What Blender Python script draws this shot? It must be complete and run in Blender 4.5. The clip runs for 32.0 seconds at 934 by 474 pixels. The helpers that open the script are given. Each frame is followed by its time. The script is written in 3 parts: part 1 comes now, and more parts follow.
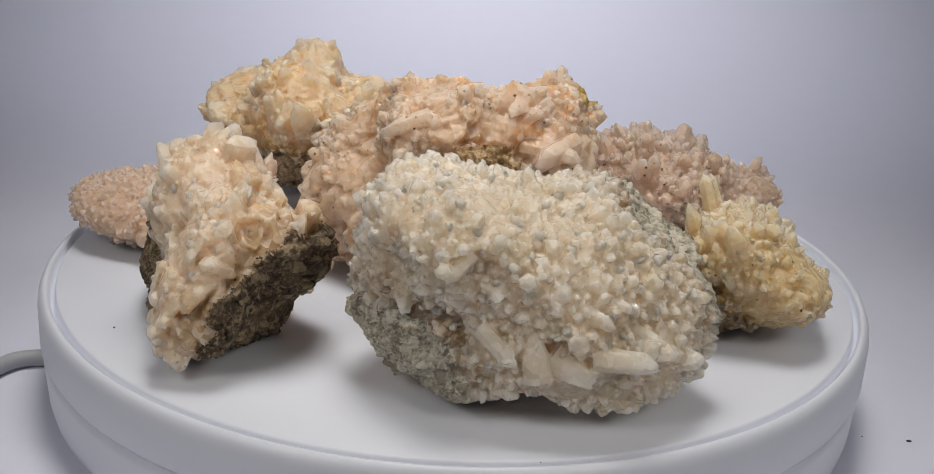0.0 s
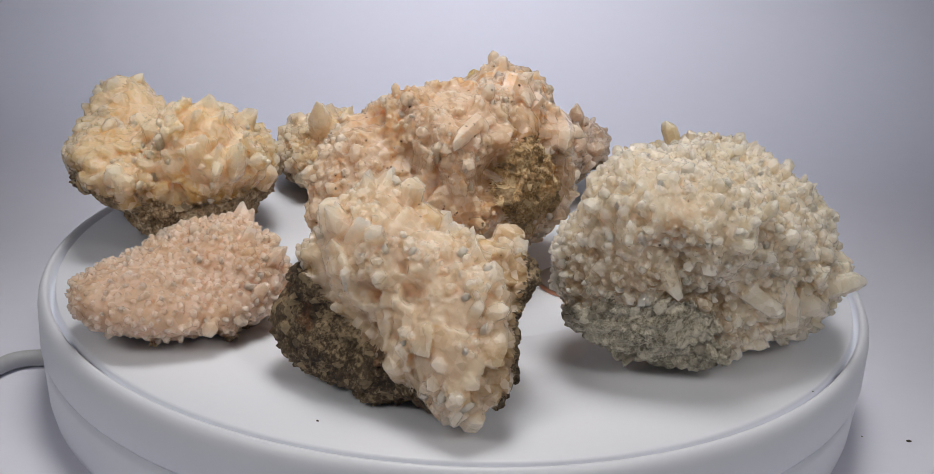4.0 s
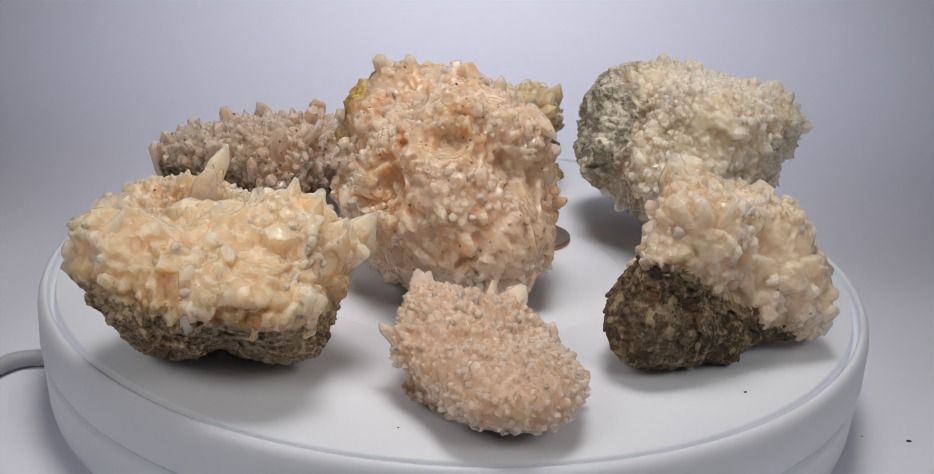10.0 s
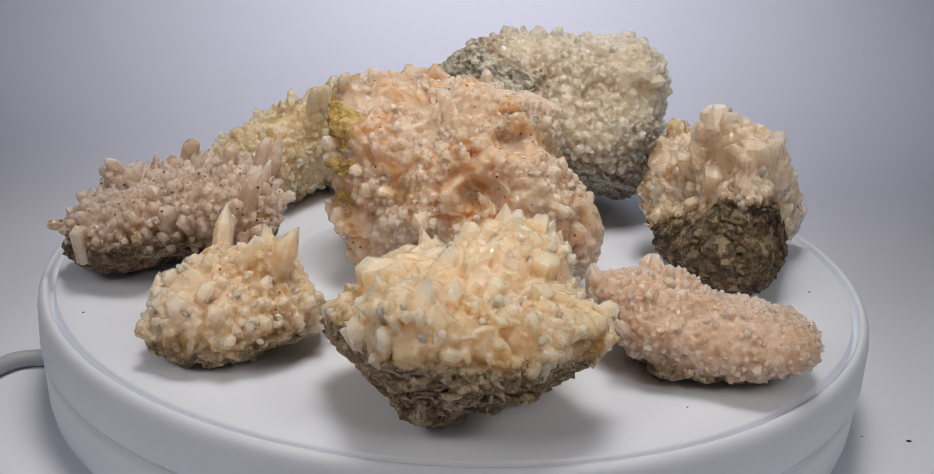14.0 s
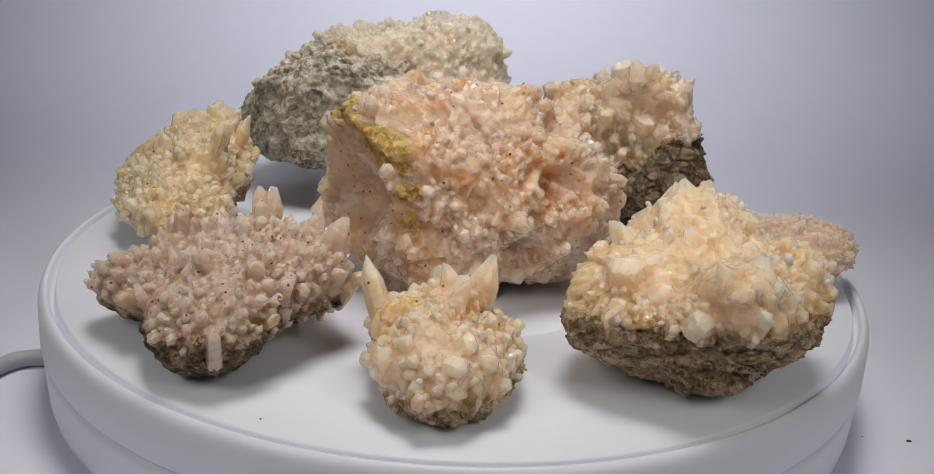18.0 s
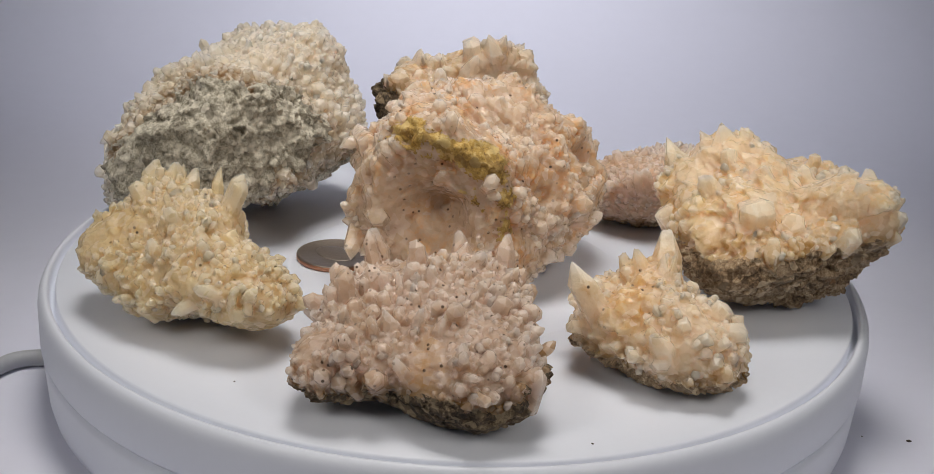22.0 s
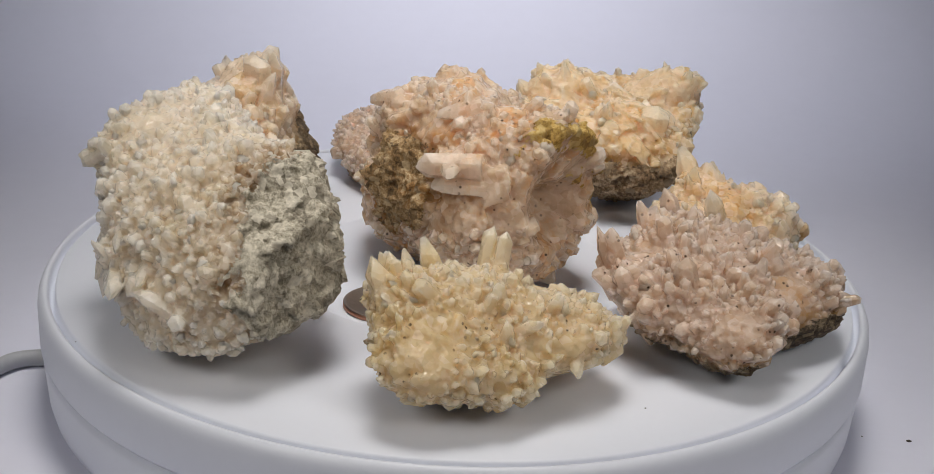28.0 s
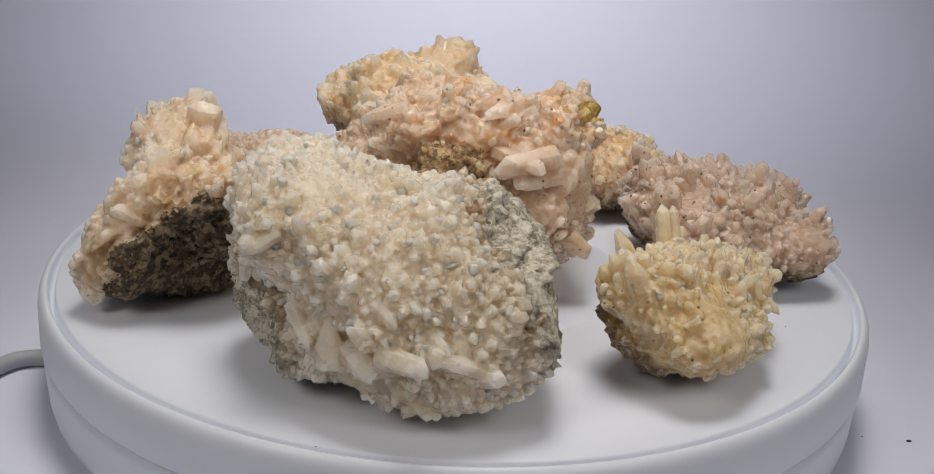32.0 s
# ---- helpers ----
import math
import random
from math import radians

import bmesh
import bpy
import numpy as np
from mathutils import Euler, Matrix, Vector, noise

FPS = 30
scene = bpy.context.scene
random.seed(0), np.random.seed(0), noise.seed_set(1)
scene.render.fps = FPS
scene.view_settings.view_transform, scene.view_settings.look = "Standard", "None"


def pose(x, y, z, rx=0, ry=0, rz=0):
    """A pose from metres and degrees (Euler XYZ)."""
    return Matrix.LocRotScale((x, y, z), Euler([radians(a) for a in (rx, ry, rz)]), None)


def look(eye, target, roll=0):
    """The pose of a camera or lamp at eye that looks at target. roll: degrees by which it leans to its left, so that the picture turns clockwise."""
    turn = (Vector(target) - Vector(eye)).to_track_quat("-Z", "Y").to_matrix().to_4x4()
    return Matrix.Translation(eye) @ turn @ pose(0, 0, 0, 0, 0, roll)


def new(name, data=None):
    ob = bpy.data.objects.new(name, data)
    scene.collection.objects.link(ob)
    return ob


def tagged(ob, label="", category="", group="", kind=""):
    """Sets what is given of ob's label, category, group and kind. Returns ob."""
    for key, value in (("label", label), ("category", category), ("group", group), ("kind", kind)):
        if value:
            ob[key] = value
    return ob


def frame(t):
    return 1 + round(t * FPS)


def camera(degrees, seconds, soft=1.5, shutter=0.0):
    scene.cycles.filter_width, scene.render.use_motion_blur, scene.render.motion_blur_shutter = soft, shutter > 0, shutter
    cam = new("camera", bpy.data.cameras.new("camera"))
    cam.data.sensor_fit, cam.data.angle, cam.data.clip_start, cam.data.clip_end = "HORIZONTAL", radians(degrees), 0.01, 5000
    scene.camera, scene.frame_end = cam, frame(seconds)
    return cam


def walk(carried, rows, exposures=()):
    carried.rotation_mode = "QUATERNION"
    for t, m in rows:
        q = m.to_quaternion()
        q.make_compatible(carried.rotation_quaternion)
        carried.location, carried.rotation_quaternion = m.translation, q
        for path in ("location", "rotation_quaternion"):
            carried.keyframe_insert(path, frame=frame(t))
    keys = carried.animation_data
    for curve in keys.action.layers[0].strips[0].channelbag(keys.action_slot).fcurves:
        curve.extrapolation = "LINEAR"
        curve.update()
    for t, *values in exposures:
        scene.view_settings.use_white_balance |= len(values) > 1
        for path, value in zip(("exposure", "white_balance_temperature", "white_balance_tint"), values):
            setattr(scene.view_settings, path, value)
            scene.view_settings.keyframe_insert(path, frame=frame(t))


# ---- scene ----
# A turntable in a white photo sweep slowly turns eight quartz specimens past a fixed camera. Axis of the turntable: z.
from mathutils.bvhtree import BVHTree

MM = 0.001
SECONDS = 32.0
SPIN = 0.182429          # radians a second, counter-clockwise from above
EYE = (0.0, -0.42973, 0.17543)
AIM = (0.00583, 0.50378, -0.18308)

cam = camera(34.397, SECONDS, soft=0.55)
walk(cam, [(0.0, look(EYE, AIM, 3.03)), (SECONDS, look(EYE, AIM, 3.03))], [(0.0, 0.0), (SECONDS, 0.0)])

# ---------------------------------------------------------------- light
world = bpy.data.worlds.new("room_light")
world.use_nodes = True
scene.world = world
world.node_tree.nodes["Background"].inputs["Color"].default_value = (0.86, 0.90, 1.0, 1)
world.node_tree.nodes["Background"].inputs["Strength"].default_value = 0.055


def area_lamp(name, eye, target, size, watts, color, spread=180):
    data = bpy.data.lights.new(name, "AREA")
    data.shape, data.size, data.energy, data.color, data.spread = "DISK", size, watts, color, radians(spread)
    ob = new(name, data)
    ob.matrix_world = look(eye, target)
    return ob


# narrow spreads let the outer sweep fall dark, in place of a lens vignette
area_lamp("overhead_softbox", (0.0, 0.03, 0.60), (0.0, 0.01, 0.0), 0.30, 0.225, (1.0, 0.955, 0.90), 42)
# two unseen fills, added to stand in for a white tent's frontal light
area_lamp("added_fill_left", (-0.34, -0.42, 0.42), (-0.02, -0.03, 0.0), 0.24, 0.052, (1.0, 0.945, 0.87), 33)
area_lamp("added_fill_right", (0.34, -0.42, 0.42), (0.02, -0.03, 0.0), 0.24, 0.052, (1.0, 0.945, 0.87), 33)
# unseen lamp, added to brighten the sweep behind in a soft-edged pool
area_lamp("added_backdrop_fill", (0.0, 0.42, 0.75), (0.0, 0.46, 0.0), 0.20, 0.50, (0.98, 0.965, 1.0), 53)


# ---------------------------------------------------------------- materials
def material(name):
    m = bpy.data.materials.new(name)
    m.use_nodes = True
    nodes, links = m.node_tree.nodes, m.node_tree.links
    return m, nodes, links, nodes["Principled BSDF"]


def noise_node(nodes, links, scale, detail=6, rough=0.6, coords=None):
    n = nodes.new("ShaderNodeTexNoise")
    n.inputs["Scale"].default_value, n.inputs["Detail"].default_value, n.inputs["Roughness"].default_value = scale, detail, rough
    if coords:
        links.new(coords, n.inputs["Vector"])
    return n.outputs["Fac"]


def ramp_node(nodes, links, fac, stops):
    r = nodes.new("ShaderNodeValToRGB")
    e = r.color_ramp.elements
    while len(e) < len(stops):
        e.new(0.5)
    for k, (at, c) in enumerate(stops):
        e[k].position = at
        e[k].color = (*c, 1) if isinstance(c, tuple) else (c, c, c, 1)
    links.new(fac, r.inputs["Fac"])
    return r.outputs["Color"]


def mix_node(nodes, links, fac, a, b, how="MIX"):
    m = nodes.new("ShaderNodeMix")
    m.data_type, m.blend_type = "RGBA", how
    for socket, v in ((m.inputs["Factor"], fac), (m.inputs["A"], a), (m.inputs["B"], b)):
        if isinstance(v, bpy.types.NodeSocket):
            links.new(v, socket)
        elif isinstance(v, tuple):
            socket.default_value = (*v, 1)
        else:
            socket.default_value = v
    return m.outputs["Result"]


def bump_node(nodes, links, bsdf, height, strength, distance):
    b = nodes.new("ShaderNodeBump")
    b.inputs["Strength"].default_value, b.inputs["Distance"].default_value = strength, distance
    links.new(height, b.inputs["Height"])
    links.new(b.outputs["Normal"], bsdf.inputs["Normal"])


def world_coords(nodes):
    return nodes.new("ShaderNodeTexCoord").outputs["Object"]


def plain(name, color, rough, grain=0.0, scale=400, metal=0.0):
    m, nodes, links, bsdf = material(name)
    at = world_coords(nodes)
    fac = noise_node(nodes, links, scale, 5, 0.6, at)
    low = noise_node(nodes, links, scale / 14, 3, 0.5, at)
    c = mix_node(nodes, links, fac, tuple(v * (1 - grain) for v in color), tuple(min(1, v * (1 + grain * 0.5)) for v in color))
    c = mix_node(nodes, links, ramp_node(nodes, links, low, [(0.35, 0.0), (0.75, 0.35)]), c, tuple(v * (1 - grain) for v in color))
    links.new(c, bsdf.inputs["Base Color"])
    bsdf.inputs["Roughness"].default_value, bsdf.inputs["Metallic"].default_value = rough, metal
    bump_node(nodes, links, bsdf, fac, 0.05, 0.0003)
    return m


def rock_coords(nodes, links, shift):
    """The specimen's own space, shifted so that no two materials share a pattern."""
    mapping = nodes.new("ShaderNodeMapping")
    mapping.inputs["Location"].default_value = (shift, shift * 0.7, -shift * 1.3)
    links.new(nodes.new("ShaderNodeTexCoord").outputs["Object"], mapping.inputs["Vector"])
    return mapping.outputs["Vector"]


def quartz(name, pale, deep, stain, stained=0.55, specks=0.5, shift=0.0, depth=11.0):
    """Milky quartz, as the grown-together crust and as single points: pale tips, deeper waxy roots that also paint in
    crevice shade, iron stains, dark pinpoints.
    """
    made = []
    for form in ("crust", "point"):
        m, nodes, links, bsdf = material(name + "_" + form)
        at = rock_coords(nodes, links, shift)
        wide = noise_node(nodes, links, 60, 5, 0.6, at)
        fine = noise_node(nodes, links, 650, 4, 0.65, at)
        rust = noise_node(nodes, links, 44, 8, 0.72, at)
        broad = noise_node(nodes, links, 24, 3, 0.5, at)
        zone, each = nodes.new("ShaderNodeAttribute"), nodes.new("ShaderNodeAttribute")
        zone.attribute_name, each.attribute_name = "root_to_tip", "each"
        milk = tuple(min(0.92, 0.87 * v + 0.17 * max(pale)) for v in pale)
        c = mix_node(nodes, links, ramp_node(nodes, links, wide, [(0.42, 0.0), (0.62, 0.8 if form == "crust" else 0.3)]), pale, deep)
        c = mix_node(nodes, links, ramp_node(nodes, links, broad, [(0.45, 0.0), (0.62, 0.6)]), c, milk)
        # root colour holds stain and the painted warm shade of crevices between points
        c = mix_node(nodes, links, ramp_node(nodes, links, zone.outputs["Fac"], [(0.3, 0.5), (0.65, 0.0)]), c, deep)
        c = mix_node(nodes, links, ramp_node(nodes, links, each.outputs["Fac"], [(0.0, 0.3), (0.4, 0.0)]), c, deep)
        c = mix_node(nodes, links, ramp_node(nodes, links, each.outputs["Fac"], [(0.6, 0.0), (1.0, 0.5)]), c, milk)
        iron = ramp_node(nodes, links, rust, [(stained - 0.02, 0.0), (stained + 0.12, 0.85)])
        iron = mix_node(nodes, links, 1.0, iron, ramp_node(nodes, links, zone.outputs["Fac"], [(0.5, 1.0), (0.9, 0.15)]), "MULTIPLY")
        c = mix_node(nodes, links, iron, c, stain)
        beside = nodes.new("ShaderNodeAttribute")
        beside.attribute_name = "beside_rock"
        border = mix_node(nodes, links, 1.0, ramp_node(nodes, links, beside.outputs["Fac"], [(0.1, 0.0), (0.75, 1.0)]), ramp_node(nodes, links, wide, [(0.36, 0.25), (0.6, 1.0)]), "MULTIPLY")
        c = mix_node(nodes, links, border, c, tuple(0.55 * v for v in stain))
        # sparse dark grains half a millimetre across, gathered in patches
        dots = nodes.new("ShaderNodeTexVoronoi")
        dots.inputs["Scale"].default_value = 430
        links.new(at, dots.inputs["Vector"])
        some = nodes.new("ShaderNodeSeparateColor")
        links.new(dots.outputs["Color"], some.inputs[0])
        grit = mix_node(nodes, links, 1.0, ramp_node(nodes, links, dots.outputs["Distance"], [(0.13, 1.0), (0.22, 0.0)]), ramp_node(nodes, links, some.outputs[0], [(0.58, 0.0), (0.62, 0.9)]), "MULTIPLY")
        grit = mix_node(nodes, links, 1.0, grit, ramp_node(nodes, links, rust, [(specks - 0.02, 0.0), (specks + 0.04, 1.0)]), "MULTIPLY")
        c = mix_node(nodes, links, grit, c, (0.05, 0.026, 0.014))
        cell = nodes.new("ShaderNodeTexVoronoi")
        cell.inputs["Scale"].default_value = 480
        links.new(at, cell.inputs["Vector"])
        tones = nodes.new("ShaderNodeSeparateColor")
        links.new(cell.outputs["Color"], tones.inputs[0])
        amount = 0.5 if form == "crust" else 0.25
        c = mix_node(nodes, links, ramp_node(nodes, links, tones.outputs[1], [(0.5, 0.0), (0.95, amount)]), c, tuple(v * 0.8 for v in deep))
        c = mix_node(nodes, links, ramp_node(nodes, links, tones.outputs[2], [(0.6, 0.0), (0.95, amount)]), c, milk)
        links.new(c, bsdf.inputs["Base Color"])
        links.new(ramp_node(nodes, links, cell.outputs["Color"], [(0.1, 0.05), (0.5, 0.18), (0.9, 0.36)]), bsdf.inputs["Roughness"])
        bsdf.inputs["IOR"].default_value = 1.5
        bump_node(nodes, links, bsdf, mix_node(nodes, links, 0.6, cell.outputs["Distance"], fine), 0.75 if form == "crust" else 0.25, 0.0008)
        bsdf.inputs["Subsurface Weight"].default_value = 1.0
        bsdf.inputs["Subsurface Radius"].default_value = (1.0, 0.94, 0.88)
        bsdf.inputs["Subsurface Scale"].default_value = (depth if form == "crust" else 7.0) * MM
        bsdf.inputs["Transmission Weight"].default_value = 0.0 if form == "crust" else 0.06
        made.append(m)
    return made


def host_rock_material(name, dark, mid, light, tint, tinted=0.58, shift=0.0):
    """Rough granular matrix: dark and light grains a millimetre across, broad stains, deep pitting."""
    m, nodes, links, bsdf = material(name)
    geo = rock_coords(nodes, links, shift)
    grain = noise_node(nodes, links, 900, 4, 0.75, geo)
    patch = noise_node(nodes, links, 190, 6, 0.7, geo)
    wide = noise_node(nodes, links, 55, 5, 0.65, geo)
    stain = noise_node(nodes, links, 80, 6, 0.7, geo)
    cell = nodes.new("ShaderNodeTexVoronoi")
    cell.inputs["Scale"].default_value = 420
    links.new(geo, cell.inputs["Vector"])
    c = ramp_node(nodes, links, mix_node(nodes, links, 0.5, patch, grain), [(0.40, dark), (0.50, mid), (0.60, light)])
    c = mix_node(nodes, links, ramp_node(nodes, links, wide, [(0.42, 0.0), (0.64, 0.35)]), c, mix_node(nodes, links, 0.5, mid, light))
    c = mix_node(nodes, links, ramp_node(nodes, links, stain, [(tinted, 0.0), (tinted + 0.1, 0.75)]), c, tint)
    pale_grain = nodes.new("ShaderNodeSeparateColor")
    links.new(cell.outputs["Color"], pale_grain.inputs[0])
    c = mix_node(nodes, links, ramp_node(nodes, links, pale_grain.outputs[0], [(0.82, 0.0), (0.9, 0.6)]), c, light)
    c = mix_node(nodes, links, ramp_node(nodes, links, pale_grain.outputs[1], [(0.84, 0.0), (0.9, 0.55)]), c, dark)
    links.new(c, bsdf.inputs["Base Color"])
    bsdf.inputs["Roughness"].default_value = 0.8
    bump_node(nodes, links, bsdf, mix_node(nodes, links, 0.5, patch, grain), 0.8, 0.0010)
    return m


WHITE_PLASTIC = plain("white_plastic", (0.745, 0.775, 0.86), 0.38, 0.02)
SWEEP_WHITE = plain("white_vinyl_sweep", (0.73, 0.74, 0.85), 0.75, 0.03, 120)
CABLE_GREY = plain("grey_cable_sheath", (0.42, 0.43, 0.45), 0.45, 0.05)
SHADOW_GAP = plain("gap_shade", (0.10, 0.10, 0.09), 0.6, 0.05)
COIN_FACE = plain("worn_cupronickel", (0.32, 0.27, 0.235), 0.40, 0.25, 900, 0.85)
COIN_EDGE = plain("copper_edge", (0.55, 0.27, 0.17), 0.40, 0.2, 900, 0.9)
SPECK = plain("dark_grit", (0.05, 0.04, 0.035), 0.9, 0.1)


# ---------------------------------------------------------------- mesh helpers
def part(name, bm, mat, parent, label=""):
    mesh = bpy.data.meshes.new(name)
    bm.to_mesh(mesh)
    bm.free()
    mesh.materials.append(mat)
    ob = new(name, mesh)
    ob.parent = parent
    if label:
        tagged(ob, label)
    return ob


def lathe(profile, steps=192):
    """A closed or open solid of revolution round z from (radius, height) pairs in millimetres."""
    bm = bmesh.new()
    rings = []
    for r, z in profile:
        if r == 0:
            rings.append([bm.verts.new((0, 0, z * MM))])
        else:
            rings.append([bm.verts.new((r * MM * math.cos(2 * math.pi * k / steps), r * MM * math.sin(2 * math.pi * k / steps), z * MM)) for k in range(steps)])
    for a, b in zip(rings, rings[1:]):
        for k in range(steps):
            n = (k + 1) % steps
            if len(a) == 1:
                bm.faces.new((a[0], b[k], b[n]))
            elif len(b) == 1:
                bm.faces.new((a[k], b[0], a[n]))
            else:
                bm.faces.new((a[k], b[k], b[n], a[n]))
    bmesh.ops.recalc_face_normals(bm, faces=bm.faces)
    for f in bm.faces:
        f.smooth = True
    return bm


# ---------------------------------------------------------------- the sweep, the room, the turntable
FLOOR_Z = -36.0


def build_sweep():
    """A seamless sheet: flat table in front, a wide bend, an upright back."""
    bm = bmesh.new()
    line = [(-1.2, FLOOR_Z * MM), (-0.5, FLOOR_Z * MM), (0.0, FLOOR_Z * MM), (0.25, FLOOR_Z * MM)]
    for k in range(1, 17):
        a = k / 16 * math.pi / 2
        line.append((0.25 + 0.30 * math.sin(a), FLOOR_Z * MM + 0.30 * (1 - math.cos(a))))
    line.append((0.55, 1.3))
    cols = [[bm.verts.new((x, y, z)) for y, z in line] for x in np.linspace(-1.1, 1.1, 13)]
    for a, b in zip(cols, cols[1:]):
        for k in range(len(line) - 1):
            f = bm.faces.new((a[k], b[k], b[k + 1], a[k + 1]))
            f.smooth = True
    ob = part("backdrop", bm, SWEEP_WHITE, None)
    tagged(ob, "seamless white vinyl photo sweep curving up behind the turntable", "backdrop", kind="structure")


build_sweep()

turntable = tagged(new("turntable"), "round white plastic motorised display turntable on the white sweep", "turntable")
base = part("base", lathe([(0, -35.9), (117.5, -35.9), (120.2, -35.2), (121.8, -33.6), (122.6, -30.5), (123.6, -19.4), (123.3, -17.6), (122.4, -16.9), (0, -16.9)]), WHITE_PLASTIC, turntable, "straight-sided white plastic base")
# near-black filler ring: the shade of the open gap is put into its colour
part("gap_shade_ring", lathe([(112, -16.95), (121.0, -16.9), (121.0, -15.9), (112, -15.85)]), SHADOW_GAP, base)
platter = part("platter", lathe([
    (0, 0), (50.2, 0), (50.7, -0.25), (51.6, -0.25), (52.1, 0), (118.7, 0), (119.1, -0.25), (119.3, -0.8), (119.4, -4.2), (121.0, -4.2), (121.1, -0.8),
    (121.7, 0.0), (122.2, 0.15), (122.8, -0.1), (123.5, -0.8), (124.1, -2.2), (124.4, -4.0), (124.2, -14.9), (123.8, -15.7), (122.4, -15.9), (0, -15.9)], 256), WHITE_PLASTIC, turntable, "smooth white platter with a grooved rim")


def build_speck(x, y, size):
    bm = bmesh.new()
    bmesh.ops.create_icosphere(bm, subdivisions=1, radius=size * MM, matrix=Matrix.Translation((x * MM, y * MM, 0.1 * MM)) @ Matrix.Diagonal((1, 1.4, 0.5, 1)))
    return part("speck", bm, SPECK, platter)


for x, y, size in ((-92.5, -55.5, 0.35), (-98, 98 - 60, 0.25), (60, 96, 0.3), (100, 12, 0.25), (22, -118, 0.2)):
    build_speck(x, y, size)


def build_sweep_speck(x, y, size):
    bm = bmesh.new()
    bmesh.ops.create_icosphere(bm, subdivisions=1, radius=size * MM, matrix=Matrix.Translation((x, y, FLOOR_Z * MM + 0.0001)) @ Matrix.Diagonal((1.3, 1, 0.4, 1)))
    tagged(part("dust_speck", bm, SPECK, None), "tiny dark speck of grit on the white sweep", "speck")


for x, y, size in ((0.1235, -0.0287, 0.25), (0.1372, -0.0302, 0.7)):
    build_sweep_speck(x, y, size)


def build_cable():
    curve = bpy.data.curves.new("power_cable", "CURVE")
    curve.dimensions, curve.bevel_depth, curve.bevel_resolution = "3D", 2.6 * MM, 4
    s = curve.splines.new("BEZIER")
    pts = [(-0.0887, -0.0130, -0.0334), (-0.1137, -0.0085, -0.0334), (-0.1287, -0.0090, -0.0334), (-0.1336, -0.0109, -0.0334), (-0.1376, -0.0159, -0.0334), (-0.1437, -0.0307, -0.0334), (-0.2437, -0.1507, -0.0334)]
    s.bezier_points.add(len(pts) - 1)
    for b, co in zip(s.bezier_points, pts):
        b.co, b.handle_left_type, b.handle_right_type = co, "AUTO", "AUTO"
    ob = new("power_cable_curve", curve)
    mesh = bpy.data.meshes.new_from_object(ob.evaluated_get(bpy.context.evaluated_depsgraph_get()))
    bpy.data.objects.remove(ob)
    mesh.materials.append(CABLE_GREY)
    tagged(new("power_cable", mesh), "grey power cable lying on the sweep beside the turntable", "cable")


build_cable()

# ---------------------------------------------------------------- the specimens
COUNT = 72
steps_ = np.arange(COUNT) + 0.5
polar, turn_ = np.arccos(1 - 2 * steps_ / COUNT), np.pi * (1 + 5 ** 0.5) * steps_
SWELL_DIRS = np.stack([np.cos(turn_) * np.sin(polar), np.sin(turn_) * np.sin(polar), np.cos(polar)], 1)


def swollen_radius(d, swell):
    """Radius of a lump in the directions d (n x 3), blended from its swells in evenly spread directions."""
    w = np.exp(16.0 * (d @ SWELL_DIRS.T - 1))
    return (w @ np.array(swell)) / w.sum(1)


def unit(az, el):
    a, e = radians(az), radians(el)
    return np.array([math.cos(a) * math.cos(e), math.sin(a) * math.cos(e), math.sin(e)])


def hexagon_point(width, length, taper, lean, rng, tip=(0.6, 1.2), flat=(0.7, 1.0)):
    """A quartz point along z: six uneven sides and a blunt chisel-shaped tip. Base at z = 0."""
    cap = max(length - width * rng.uniform(*tip), length * 0.5)
    verts = []
    squash = rng.uniform(*flat)
    off = [rng.uniform(0.84, 1.14) for _ in range(6)]
    for z, s in ((0.0, 1.0), (cap, taper)):
        for k in range(6):
            a = math.pi / 3 * k
            verts.append((math.cos(a) * width / 2 * s * off[k] + lean * z, math.sin(a) * width / 2 * s * off[k] * squash, z + (rng.uniform(-0.16, 0.16) * width if z else 0)))
    ridge = rng.uniform(0.04, 0.2) * width
    skew = rng.uniform(-0.14, 0.14) * width
    verts.append((ridge + skew + lean * length, rng.uniform(-0.1, 0.1) * width, length))
    verts.append((-ridge + skew + lean * length, rng.uniform(-0.1, 0.1) * width, length - rng.uniform(0, 0.12) * width))
    faces = [(k, (k + 1) % 6, 6 + (k + 1) % 6, 6 + k) for k in range(6)]
    faces += [(5, 4, 3, 2, 1, 0), (6, 7, 12), (7, 8, 13, 12), (8, 9, 13), (9, 10, 13), (10, 11, 12, 13), (11, 6, 12)]
    return verts, faces


def facing(direction, spin):
    z = Vector(direction).normalized()
    return z.to_track_quat("Z", "Y").to_matrix().to_4x4() @ Matrix.Rotation(spin, 4, "Z")


def scatter_hash(cells, salt):
    """Three even random numbers from 0 to 1 for each whole-numbered cell (n x 3)."""
    n = cells.astype(np.int64)
    mixed = (n[:, 0] * 73856093) ^ (n[:, 1] * 19349663) ^ (n[:, 2] * 83492791) ^ (salt * 2654435761)
    out = []
    for k in (1, 2, 3):
        h = (mixed * (2246822519 + 2 * k) + k * 374761393) & 0xFFFFFFFF
        h = ((h ^ (h >> 15)) * 2246822519) & 0xFFFFFFFF
        h = ((h ^ (h >> 13)) * 3266489917) & 0xFFFFFFFF
        out.append(((h ^ (h >> 16)) & 0xFFFFFF) / 0xFFFFFF)
    return np.stack(out, 1)


